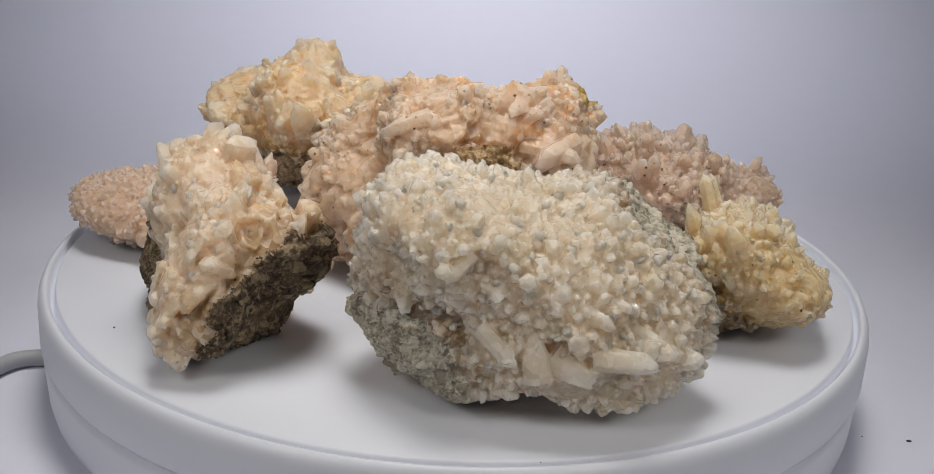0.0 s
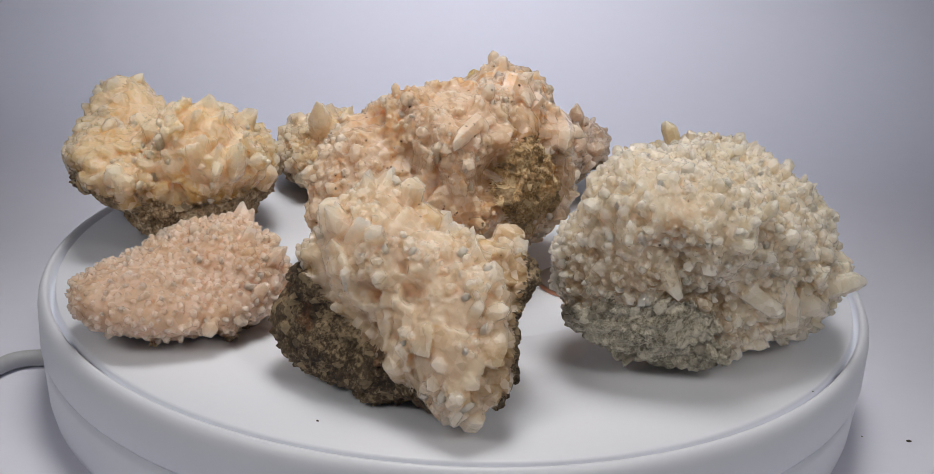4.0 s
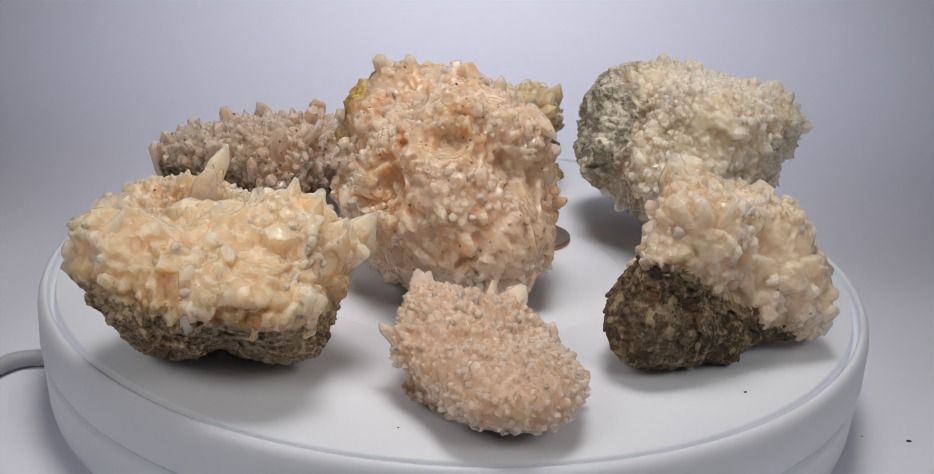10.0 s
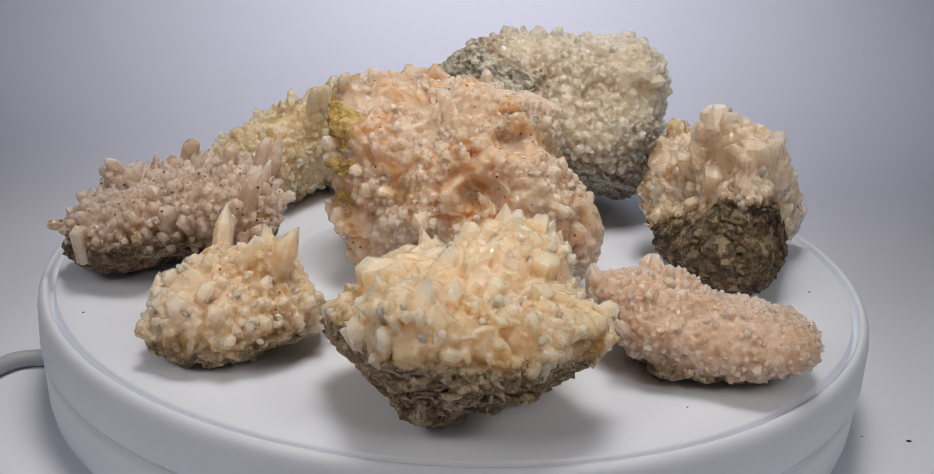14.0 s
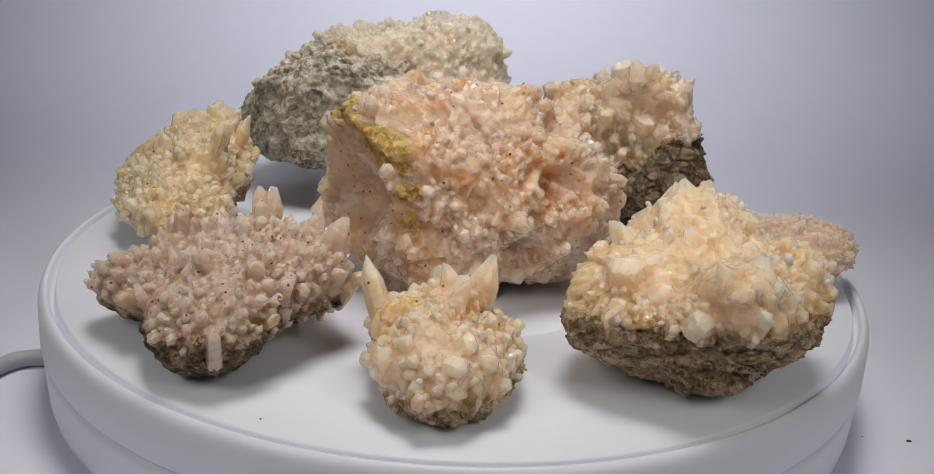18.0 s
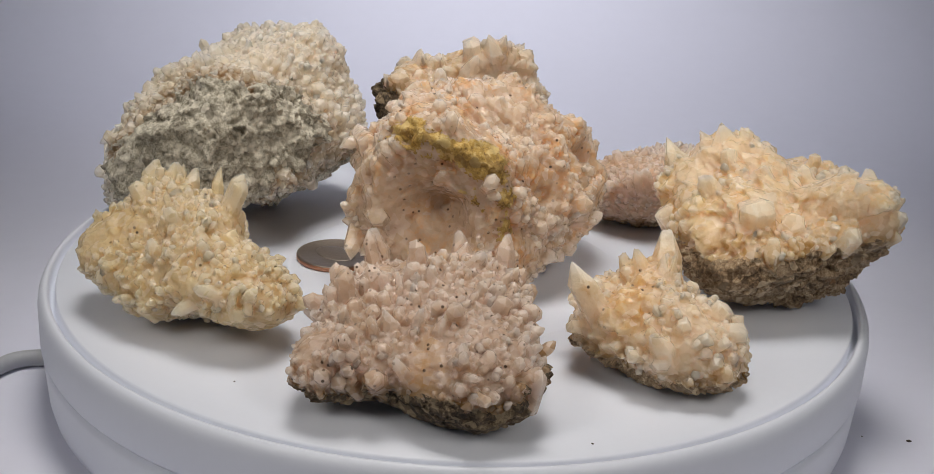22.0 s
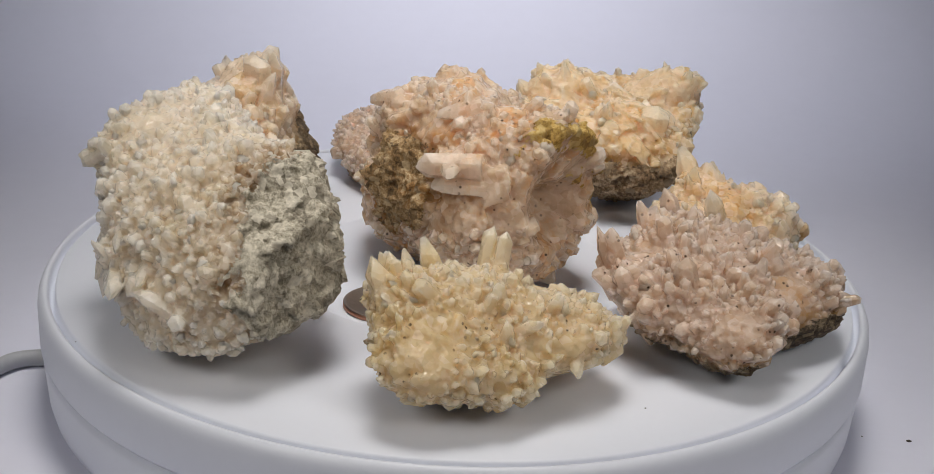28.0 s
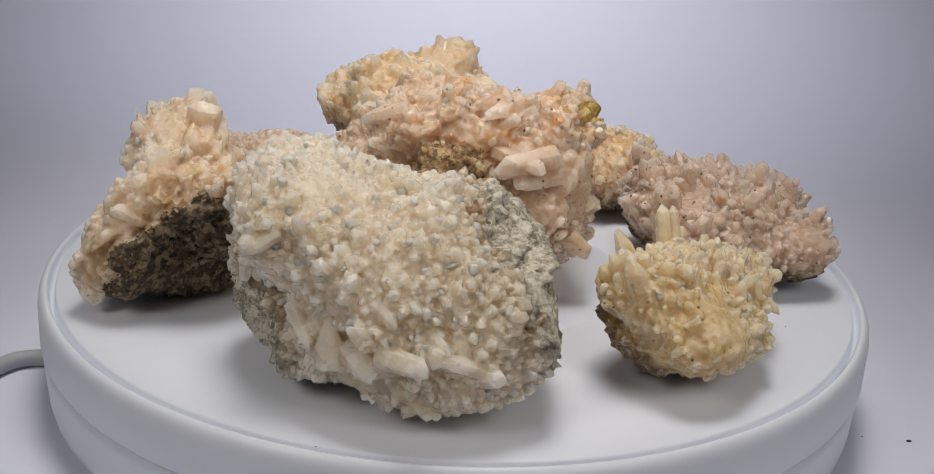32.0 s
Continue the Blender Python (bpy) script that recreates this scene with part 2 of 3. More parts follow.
def broken_facets(p, size, salt):
    """Relief of broken crystal: each cell of about that size is a flat facet with a tilt of its own. Height from about -1 to 1, each cell's tone from 0 to 1, and the joint between cells."""
    q = p / size
    home = np.floor(q)
    best, second = np.full(len(q), 9.0), np.full(len(q), 9.0)
    height, tone = np.zeros(len(q)), np.zeros(len(q))
    for dx in (-1, 0, 1):
        for dy in (-1, 0, 1):
            for dz in (-1, 0, 1):
                cell = home + (dx, dy, dz)
                rnd, tilt = scatter_hash(cell, salt), scatter_hash(cell, salt + 7)
                away = q - cell - rnd
                dist = (away ** 2).sum(1)
                nearer = dist < best
                second = np.where(nearer, best, np.minimum(second, dist))
                best = np.where(nearer, dist, best)
                height = np.where(nearer, (away * (tilt - 0.5) * 2.4).sum(1) + (rnd[:, 0] - 0.5) * 0.7, height)
                tone = np.where(nearer, tilt[:, 2], tone)
    return height, tone, np.sqrt(second) - np.sqrt(best)


def fractal_at(p, scale, octaves=4, rough=0.75):
    return np.array([noise.fractal(Vector(v) * scale, rough, 2.1, octaves) for v in p])


def specimen(name, label, centre, squash, swell, caps, quartz_mat, rock_mat, points, heroes=(), extra_caps=(), planes=(), cuts=(), dents=(), bare=(), seed=1, lift=0.25, cap_noise=0.16, inset=2.5, chunk=6.0, chunky=1.0, detail=7, overhang=-0.55, fat_points=1.2, settle=0.0, voxel=0.39):
    """One hand specimen: a lump of massive quartz and host rock, overgrown with quartz points.
    caps: host rock round these directions (azimuth, elevation, half angle). planes: host rock below a sloping level (azimuth, slope, height).
    cuts: flat broken faces (azimuth, elevation, millimetres cut away). dents: hollows (azimuth, elevation, half angle, depth). bare: no points round these directions (azimuth, elevation, half angle).
    points: layers, the first of single parts, of (spacing, length lo, length hi, slenderness, share sunk, patchiness, spread).
    heroes: large points (tip x, y, z, direction x, y, z, length, width) in turntable millimetres."""
    rng = random.Random(seed)
    c = np.array(centre, float)
    thing = tagged(new(name), label, "mineral specimen", "specimens on the turntable")
    thing.location = (c[0] * MM, c[1] * MM, 0)
    bm = bmesh.new()
    bmesh.ops.create_icosphere(bm, subdivisions=detail, radius=1.0)
    d = np.array([v.co[:] for v in bm.verts])
    tris = np.array([[v.index for v in f.verts] for f in bm.faces])
    bm.free()
    xyz = d * np.array(squash) * swollen_radius(d, swell)[:, None]
    ray = xyz / np.linalg.norm(xyz, axis=1)[:, None]
    for az, el, half, depth in dents:
        near = np.arccos(np.clip(ray @ unit(az, el), -1, 1)) / radians(half)
        xyz -= ray * (depth * np.clip(1 - near ** 2, 0, 1))[:, None]
    for az, el, depth in cuts:
        u = unit(az, el)
        over = xyz @ u - ((xyz @ u).max() - depth)
        xyz -= np.clip(over, 0, None)[:, None] * u * 0.94
    true_d = xyz / np.linalg.norm(xyz, axis=1)[:, None]
    own = xyz + c
    # zones
    wob = fractal_at(own, 0.11)
    host = np.full(len(d), -1.0)
    for az, el, half in caps:
        host = np.maximum(host, radians(half) - np.arccos(np.clip(true_d @ unit(az, el), -1, 1)) + wob * cap_noise)
    for az, slope, height in planes:
        host = np.maximum(host, (height + slope * (xyz @ unit(az, 0)) + wob * 4.0 - xyz[:, 2] - c[2]) / 20.0)
    stain = np.full(len(d), -1.0)
    for az, el, half in extra_caps:
        stain = np.maximum(stain, radians(half) - np.arccos(np.clip(true_d @ unit(az, el), -1, 1)) + wob * cap_noise)
    # relief
    big, tone, joint = broken_facets(own + wob[:, None] * 1.5, chunk, seed)
    small, tone_small, _ = broken_facets(own, chunk * 0.42, seed + 3)
    quartz_relief = big * 0.23 * chunk * chunky + small * 0.10 * chunk * chunky - np.clip(0.10 - joint, 0, 1) * chunk * 0.9 * chunky + wob * 0.6 - inset
    slab, _, crack = broken_facets(own * (1, 1, 1.7) + wob[:, None] * 2.0, 7.5, seed + 5)
    chip, _, nick = broken_facets(own * (1, 1, 1.3), 2.6, seed + 6)
    grain = fractal_at(own, 0.85, 3, 0.6)
    rock_relief = slab * 1.5 + chip * 0.55 - np.clip(0.13 - crack, 0, 1) * 7.0 - np.clip(0.12 - nick, 0, 1) * 3.0 + grain * 0.4 + wob * 1.5 - 0.9
    blend = np.clip(host / 0.05 + 0.5, 0, 1)
    xyz += true_d * (quartz_relief * (1 - blend) + rock_relief * blend)[:, None]
    xyz[:, 2] = np.maximum(xyz[:, 2] + c[2], 0.02)
    xyz[:, 2] -= xyz[:, 2].min() - 0.02
    xyz *= MM
    corner = xyz[tris]
    cross = np.cross(corner[:, 1] - corner[:, 0], corner[:, 2] - corner[:, 0])
    areas = np.linalg.norm(cross, axis=1) / 2 + 1e-15
    face_n, face_c = cross / (2 * areas[:, None]), corner.mean(1)
    face_zone = np.where(host[tris].sum(1) > 0, 1, np.where(stain[tris].sum(1) > 0, 2, 0))
    for zone, zone_name, mat, zone_label in ((1, "host_rock", rock_mat, ""), (2, "stained_crust", MUSTARD_CRUST, "mustard-yellow stained crust")):
        mine = tris[face_zone == zone]
        if not len(mine):
            continue
        used, back = np.unique(mine, return_inverse=True)
        mesh = bpy.data.meshes.new(zone_name)
        mesh.from_pydata(xyz[used].tolist(), [], back.reshape(-1, 3).tolist())
        mesh.polygons.foreach_set("use_smooth", [True] * len(mine))
        mesh.materials.append(mat)
        ob = new(zone_name, mesh)
        ob.parent = thing
        if zone_label:
            tagged(ob, zone_label)
    # the broad lie of the surface, which the points follow
    broad_n = true_d[tris].mean(1) * 0.5 + face_n * 0.5
    quartz_faces = np.flatnonzero((face_zone == 0) & (face_n[:, 2] > overhang) & (face_c[:, 2] > 0.0012))
    for az, el, half in bare:
        quartz_faces = quartz_faces[true_d[tris[quartz_faces, 0]] @ unit(az, el) < math.cos(radians(half))]
    weights = np.cumsum(areas[quartz_faces])
    shift = Vector((seed * 3.1, seed * 1.7, seed * 2.3))
    fused_v, fused_f, roots = xyz.tolist(), tris.tolist(), []
    shapes = [hexagon_point(1.0, 2.4, rng.uniform(0.84, 1.04), rng.uniform(-0.06, 0.06), rng, (0.3, 0.65), (0.65, 1.0)) for _ in range(12)]
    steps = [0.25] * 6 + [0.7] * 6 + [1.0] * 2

    def stand_alone(verts, faces):
        """One quartz point as a part of its own."""
        mesh = bpy.data.meshes.new("crystal")
        mesh.from_pydata(verts, [], faces)
        mesh.materials.append(quartz_mat[1])
        mesh.polygons.foreach_set("use_smooth", [True] * len(faces))
        flat, soft = [f.normal.copy() for f in mesh.polygons], [v.normal.copy() for v in mesh.vertices]
        mesh.normals_split_custom_set([(flat[f.index] * 0.6 + soft[i] * 0.4).normalized() for f in mesh.polygons for i in f.vertices])
        mesh.attributes.new("root_to_tip", "FLOAT", "POINT").data.foreach_set("value", steps)
        mesh.attributes.new("each", "FLOAT", "POINT").data.foreach_set("value", [rng.uniform(0.2, 1.0)] * 14)
        new("crystal", mesh).parent = thing

    for layer, (spacing, lo, hi, slender, sunk, patchy, spread) in enumerate(points):
        made, taken = [], {}
        for _ in range(int(weights[-1] / MM ** 2 / spacing ** 2 * 3.2)):
            k = quartz_faces[min(int(np.searchsorted(weights, rng.random() * weights[-1])), len(quartz_faces) - 1)]
            at = face_c[k]
            box = tuple(int(math.floor(v / (spacing * MM))) for v in at)
            if any(((at - o) ** 2).sum() < (spacing * MM) ** 2 for i in (-1, 0, 1) for j in (-1, 0, 1) for h in (-1, 0, 1) for o in taken.get((box[0] + i, box[1] + j, box[2] + h), ())):
                continue
            spot = Vector(at)
            if noise.noise(spot * 75.0 + shift * 2) < patchy:
                continue
            taken.setdefault(box, []).append(at)
            lean = noise.noise_vector(spot * 60.0 + shift) * spread
            way = (Vector(broad_n[k]).normalized() + lean + Vector((rng.gauss(0, 0.1), rng.gauss(0, 0.1), rng.gauss(0, 0.1) + lift))).normalized()
            length = (lo + (hi - lo) * rng.random() ** 1.6) * (0.75 + 0.5 * min(1.0, max(0.0, 0.5 + noise.noise(spot * 90.0 + shift))))
            if at[2] + way.z * length * (1 - sunk) * MM < 0.0006:
                continue
            made.append((length, spot, way, rng.random() * 6.28, rng.randrange(12), rng.uniform(0.75, 1.25), host[tris[k, 0]]))
        for length, spot, way, spin, kind, fat, near_host in made:
            width = length / slender * fat
            root = min(length * sunk, 4.0)
            length = length * (1 - sunk) + root
            foot = spot - way * root * MM
            m = Matrix.Translation(foot) @ facing(way, spin) @ Matrix.Diagonal((width * MM, width * MM, length / 2.4 * MM, 1))
            verts = [tuple(m @ Vector(v)) for v in shapes[kind][0]]
            if layer == 0:
                stand_alone(verts, shapes[kind][1])
                continue
            start = len(fused_v)
            fused_v.extend(verts)
            fused_f.extend(tuple(start + q for q in f) for f in shapes[kind][1])
            roots.append((*foot, *way, length * MM, rng.random(), near_host))
    for tx, ty, tz, dx, dy, dz, length, width in heroes:
        way, length = Vector((dx, dy, dz)).normalized(), min(length, 20.0)
        tip = Vector((tx - c[0], ty - c[1], tz)) * MM
        tip += (Vector((0, 0, c[2] * MM)) - tip).normalized() * settle * MM + way * MM
        verts, faces = hexagon_point(width * fat_points * MM, length * MM, rng.uniform(0.8, 0.95), rng.uniform(-0.03, 0.03), rng, (0.45, 0.9), (0.6, 0.85))
        m = Matrix.Translation(tip - way * length * MM) @ facing(way, rng.random() * 6.28)
        start = len(fused_v)
        fused_v.extend(tuple(m @ Vector(v)) for v in verts)
        fused_f.extend(tuple(start + q for q in f) for f in faces)
        roots.append((*(tip - way * length * MM), *way, length * MM, rng.uniform(0.6, 1.0), -1.0))
    # lump and points grow together into one waxy skin
    source = bpy.data.meshes.new("lump")
    source.from_pydata(fused_v, [], fused_f)
    lump = new("lump", source)
    fuse = lump.modifiers.new("fuse", "REMESH")
    fuse.mode, fuse.voxel_size, fuse.adaptivity = "VOXEL", voxel * MM, 0.0
    skin = bpy.data.meshes.new_from_object(lump.evaluated_get(bpy.context.evaluated_depsgraph_get()))
    bpy.data.objects.remove(lump)
    bpy.data.meshes.remove(source)
    tree = BVHTree.FromPolygons(fused_v, fused_f)
    co, smooth = np.empty(len(skin.vertices) * 3), np.empty(len(skin.vertices) * 3)
    skin.vertices.foreach_get("co", co)
    skin.vertices.foreach_get("normal", smooth)
    co, smooth = co.reshape(-1, 3), smooth.reshape(-1, 3)
    found = [tree.find_nearest(p) for p in co.tolist()]
    hit, facet = np.array([q[2] for q in found]), np.array([q[1][:] for q in found])
    grown = hit >= len(tris)
    base_hit = np.minimum(hit, len(tris) - 1)
    crisp = grown & ((facet * smooth).sum(1) > 0.45)
    normals = np.where(crisp[:, None], facet * 0.8 + smooth * 0.2, smooth)
    table = np.array(roots)
    mine = table[np.clip((hit - len(tris)) // len(shapes[0][1]), 0, len(table) - 1)]
    root_to_tip = np.where(grown, np.clip(((co - mine[:, :3]) * mine[:, 3:6]).sum(1) / mine[:, 6], 0, 1), 0.15)
    each = np.where(grown, mine[:, 7], (tone * 0.5 + tone_small * 0.3 + 0.1)[tris[base_hit, 0]])
    beside = np.clip(1 + np.where(grown, mine[:, 8] - 0.1 * root_to_tip, host[tris[base_hit, 0]]) / 0.3, 0, 1)
    kept = grown | ((host[tris[base_hit]].mean(1) < 0.02) & (stain[tris[base_hit]].mean(1) < 0.02))
    corners = np.empty(len(skin.loops), int)
    skin.loops.foreach_get("vertex_index", corners)
    quads = corners.reshape(-1, 4)
    quads = quads[kept[quads].any(1)]
    bpy.data.meshes.remove(skin)
    used, back = np.unique(quads, return_inverse=True)
    mesh = bpy.data.meshes.new("crystal_crust")
    mesh.from_pydata(co[used].tolist(), [], back.reshape(-1, 4).tolist())
    mesh.polygons.foreach_set("use_smooth", [True] * len(quads))
    mesh.attributes.new("root_to_tip", "FLOAT", "POINT").data.foreach_set("value", root_to_tip[used])
    mesh.attributes.new("each", "FLOAT", "POINT").data.foreach_set("value", each[used])
    mesh.attributes.new("beside_rock", "FLOAT", "POINT").data.foreach_set("value", beside[used])
    mesh.materials.append(quartz_mat[0])
    mesh.normals_split_custom_set_from_vertices(normals[used].tolist())
    new("crystal_crust", mesh).parent = thing
    return thing


MUSTARD_CRUST = host_rock_material("mustard_crust", (0.20, 0.11, 0.03), (0.50, 0.31, 0.07), (0.66, 0.50, 0.22), (0.16, 0.09, 0.04), 0.56, shift=1.0)
GREY_HOST = host_rock_material("grey_green_host_rock", (0.14, 0.115, 0.08), (0.44, 0.40, 0.31), (0.76, 0.70, 0.58), (0.34, 0.20, 0.09), 0.64, shift=1.2)
DARK_HOST = host_rock_material("dark_brown_host_rock", (0.016, 0.010, 0.006), (0.085, 0.055, 0.03), (0.36, 0.27, 0.16), (0.17, 0.07, 0.03), 0.58, shift=1.3)
BROWN_HOST = host_rock_material("brown_host_rock", (0.06, 0.035, 0.018), (0.30, 0.195, 0.105), (0.62, 0.50, 0.34), (0.26, 0.11, 0.04), 0.60, shift=1.4)
OCHRE_HOST = host_rock_material("ochre_host_rock", (0.06, 0.033, 0.015), (0.32, 0.19, 0.075), (0.60, 0.47, 0.29), (0.36, 0.17, 0.04), 0.55, shift=1.6)

WHITE_QUARTZ = quartz("white_quartz", (0.835, 0.721, 0.584), (0.662, 0.553, 0.391), (0.66, 0.45, 0.27), 0.6, 0.6, 0.1)
PEACH_QUARTZ = quartz("peach_quartz", (0.839, 0.672, 0.518), (0.683, 0.507, 0.325), (0.6, 0.36, 0.15), 0.57, 0.57, 0.2)
PINK_QUARTZ = quartz("pink_quartz", (0.748, 0.549, 0.428), (0.603, 0.407, 0.266), (0.62, 0.38, 0.21), 0.58, 0.6, 0.3)
CREAM_QUARTZ = quartz("cream_quartz", (0.887, 0.705, 0.508), (0.781, 0.556, 0.314), (0.76, 0.42, 0.13), 0.53, 0.6, 0.4)
ORANGE_QUARTZ = quartz("orange_quartz", (0.705, 0.54, 0.416), (0.58, 0.405, 0.259), (0.68, 0.33, 0.11), 0.515, 0.46, 0.5)
BUFF_QUARTZ = quartz("buff_quartz", (0.818, 0.639, 0.462), (0.69, 0.488, 0.281), (0.6, 0.32, 0.09), 0.54, 0.52, 0.6)
LILAC_QUARTZ = quartz("lilac_quartz", (0.627, 0.47, 0.377), (0.481, 0.341, 0.235), (0.52, 0.29, 0.11), 0.55, 0.36, 0.7)
YELLOW_QUARTZ = quartz("yellow_quartz", (0.735, 0.575, 0.375), (0.61, 0.445, 0.22), (0.62, 0.36, 0.12), 0.57, 0.52, 0.8)

THINGS = []
THINGS.append(specimen(
    "quartz_cluster", "large greyish-white quartz cluster with grey-green host rock", (17, -80, 32), (1, 1, 1), [
        28, 27.6, 23.5, 27.1, 27, 23.9, 30.4, 31.3, 24.6, 30.8, 35.3, 39.6, 24.8, 30.2, 55.8, 39.7, 34.4, 22.6,
        31.3, 47.1, 36.8, 28.4, 28.9, 22.5, 46.7, 25.4, 34.4, 44.6, 44.4, 32.2, 32.9, 44.4, 37.4, 36.9, 34.9, 49.7,
        58.7, 22.2, 30.2, 38.9, 40.3, 40.7, 32.7, 45.2, 60.2, 23, 41.3, 40.3, 53.5, 49.5, 33.5, 32.6, 58.3, 41.8,
        32.5, 37.1, 31.6, 30.4, 37.8, 27.6, 48.3, 42, 25.3, 34.4, 25.3, 30.1, 38.1, 33.3, 26.6, 27.9, 27.3, 28.1],
    [(34, 0, 40), (82, 12, 30), (-165, -38, 33), (140, -45, 28)], WHITE_QUARTZ, GREY_HOST,
    [(5.0, 4.5, 7.0, 2.1, 0.64, -0.05, 0.7), (11.0, 8.0, 12.0, 2.4, 0.58, 0.05, 0.8), (3.2, 5.0, 9.0, 2.2, 0.66, -0.2, 0.7), (1.9, 2.5, 4.5, 1.9, 0.58, -0.5, 0.7)],
    [(14.9, -112.5, 20.0, 0.69, -0.47, -0.55, 13.6, 4.8),
     (19.4, -110.9, 27.2, -0.14, 0.09, 0.99, 12.2, 6.7),
     (49.7, -113.6, 23.0, 0.98, -0.2, 0.03, 15.9, 5.8),
     (38.5, -111.0, 31.0, 0.83, -0.43, -0.34, 12.1, 4.4),
     (51.8, -107.7, 25.6, 0.86, -0.42, -0.28, 11.8, 4.2),
     (-14.6, -99.0, 27.3, -0.03, -0.65, -0.76, 10.5, 5.8),
     (33.9, -114.0, 16.9, 0.78, -0.46, -0.42, 12.0, 5.9),
     (-3.4, -112.5, 42.1, -0.63, -0.57, -0.52, 10.1, 4.1),
     (49.4, -108.4, 23.9, -0.54, -0.74, 0.4, 12.8, 6.3),
     (27.9, -115.5, 29.6, -0.52, -0.6, 0.61, 12.7, 5.0)],
    dents=[(-75, -15, 9, 5), (-112, 22, 10, 4), (-150, 10, 14, 5), (100, -10, 12, 5)], detail=7, inset=3.2, chunk=7.0, settle=2.6, seed=11, cuts=[(25, 8, 7), (80, 10, 5)]))
THINGS.append(specimen(
    "quartz_cluster", "peach quartz cluster standing on dark brown host rock", (-64, -54, 23), (1, 1, 1), [
        23, 27.4, 26.9, 18.6, 39.6, 21, 28.7, 30.3, 26.2, 34, 17.1, 20.4, 18.2, 30.7, 27.3, 19.5, 23.4, 29,
        34.5, 18.2, 15.4, 34.6, 26.4, 27.2, 18.6, 17, 38.5, 15.2, 15.4, 33.6, 34.2, 41.3, 13.6, 15.8, 24.9, 15.7,
        25.8, 28.2, 32.7, 26.5, 12.1, 21.7, 44.7, 37.5, 27.9, 17.1, 31, 21.3, 19.2, 27.9, 48.1, 45.5, 20, 20.4,
        28.7, 29.1, 33.2, 26.1, 22.5, 27.2, 24.8, 28.8, 28.2, 25.5, 26.7, 28.2, 26.1, 23.8, 25.7, 25.1, 24.6, 23.4],
    [(-32, -14, 42), (-58, -22, 30)], PEACH_QUARTZ, DARK_HOST,
    [(5.0, 4.5, 7.0, 2.1, 0.66, 0.12, 0.7), (9.0, 10.0, 17.0, 2.0, 0.74, -0.1, 0.7), (3.0, 4.0, 8.0, 1.8, 0.7, 0.1, 0.9), (1.9, 2.2, 4.0, 1.8, 0.62, 0.15, 0.8)],
    [(-66.2, -39.8, 54.7, 0.09, 0.34, 0.94, 21.3, 10.1),
     (-81.1, -42.8, 49.4, -0.57, 0.21, 0.79, 17.4, 7.9),
     (-56.8, -60.2, 45.3, 0.12, 0.09, 0.99, 20.6, 13.3),
     (-54.8, -43, 49.2, 0.19, 0.37, 0.91, 14, 7.8),
     (-69.5, -86.7, 4.5, -0.16, -0.4, -0.9, 14, 8),
     (-62, -42.4, 55.5, 0.39, -0.02, 0.92, 24.2, 9.8),
     (-54.8, -56.5, 46.8, 0.42, -0.1, 0.9, 14.4, 8.4),
     (-39.5, -67.6, 40.1, 0.42, -0.15, 0.9, 19.8, 11.3),
     (-78.7, -53.6, 48.6, -0.2, -0.39, 0.9, 19.4, 7.4),
     (-58.2, -72.2, 44.7, -0.04, -0.32, 0.95, 16.4, 11.8),
     (-78.9, -42.4, 49.5, -0.41, -0.13, 0.9, 18.9, 9.7),
     (-50.9, -51.2, 44.4, 0.5, 0.1, 0.86, 12.5, 6.4)],
    planes=[(125, 0.6, 15)], overhang=-0.25, dents=[(-125, 35, 13, 6), (-170, 30, 12, 5), (-60, 30, 10, 5), (100, 40, 12, 5)], seed=12, inset=1.6, chunk=9.0, chunky=1.3, lift=0.8))
THINGS.append(specimen(
    "quartz_plate", "small salmon-pink plate of fine quartz points", (-85, 14, 11), (1, 1, 0.6), [
        21.9, 19.5, 26.7, 14.6, 22.2, 27.2, 18.9, 26.9, 13.5, 20.5, 23, 18.4, 24.9, 22.2, 26.4, 40.8, 15, 21.8,
        27.3, 29.4, 26.3, 16.7, 25.3, 31.8, 25, 25.1, 27.4, 42.9, 24.5, 21.9, 21.2, 29.2, 37.6, 25.4, 24.5, 37.4,
        25.4, 28.6, 20.2, 30.3, 39.5, 22.6, 26.3, 25.4, 26.9, 30.6, 21.4, 29.2, 30.4, 23.5, 26, 23.4, 27.7, 28,
        20.7, 25.7, 22.8, 24.5, 22.5, 23.1, 25.3, 22.7, 21.4, 21.4, 21.6, 22.3, 20.7, 19.9, 20.5, 19.8, 19.2, 18.7],
    [], PINK_QUARTZ, BROWN_HOST,
    [(4.5, 3.6, 5.6, 2.1, 0.62, -0.1, 0.5), (6.0, 5.0, 8.0, 2.1, 0.62, -0.1, 0.5), (2.0, 3.2, 5.2, 2.0, 0.62, -0.6, 0.5)],
    [(-69.6, 8.1, 24.8, 0.31, -0.21, 0.93, 10.2, 5.5),
     (-59.3, 22.9, 24, 0.31, -0.22, 0.93, 9, 4.8),
     (-60.1, 25.9, 25.2, 0.37, 0.11, 0.92, 8.4, 6),
     (-75.9, 38.7, 17.7, 0.3, 0.64, 0.71, 9.1, 3.8),
     (-65.2, -1, 21.4, 0.29, -0.5, 0.81, 8.5, 6.6)],
    planes=[(90, 0.08, 2.0)], inset=2.0, chunk=5.0, chunky=0.7, seed=13))
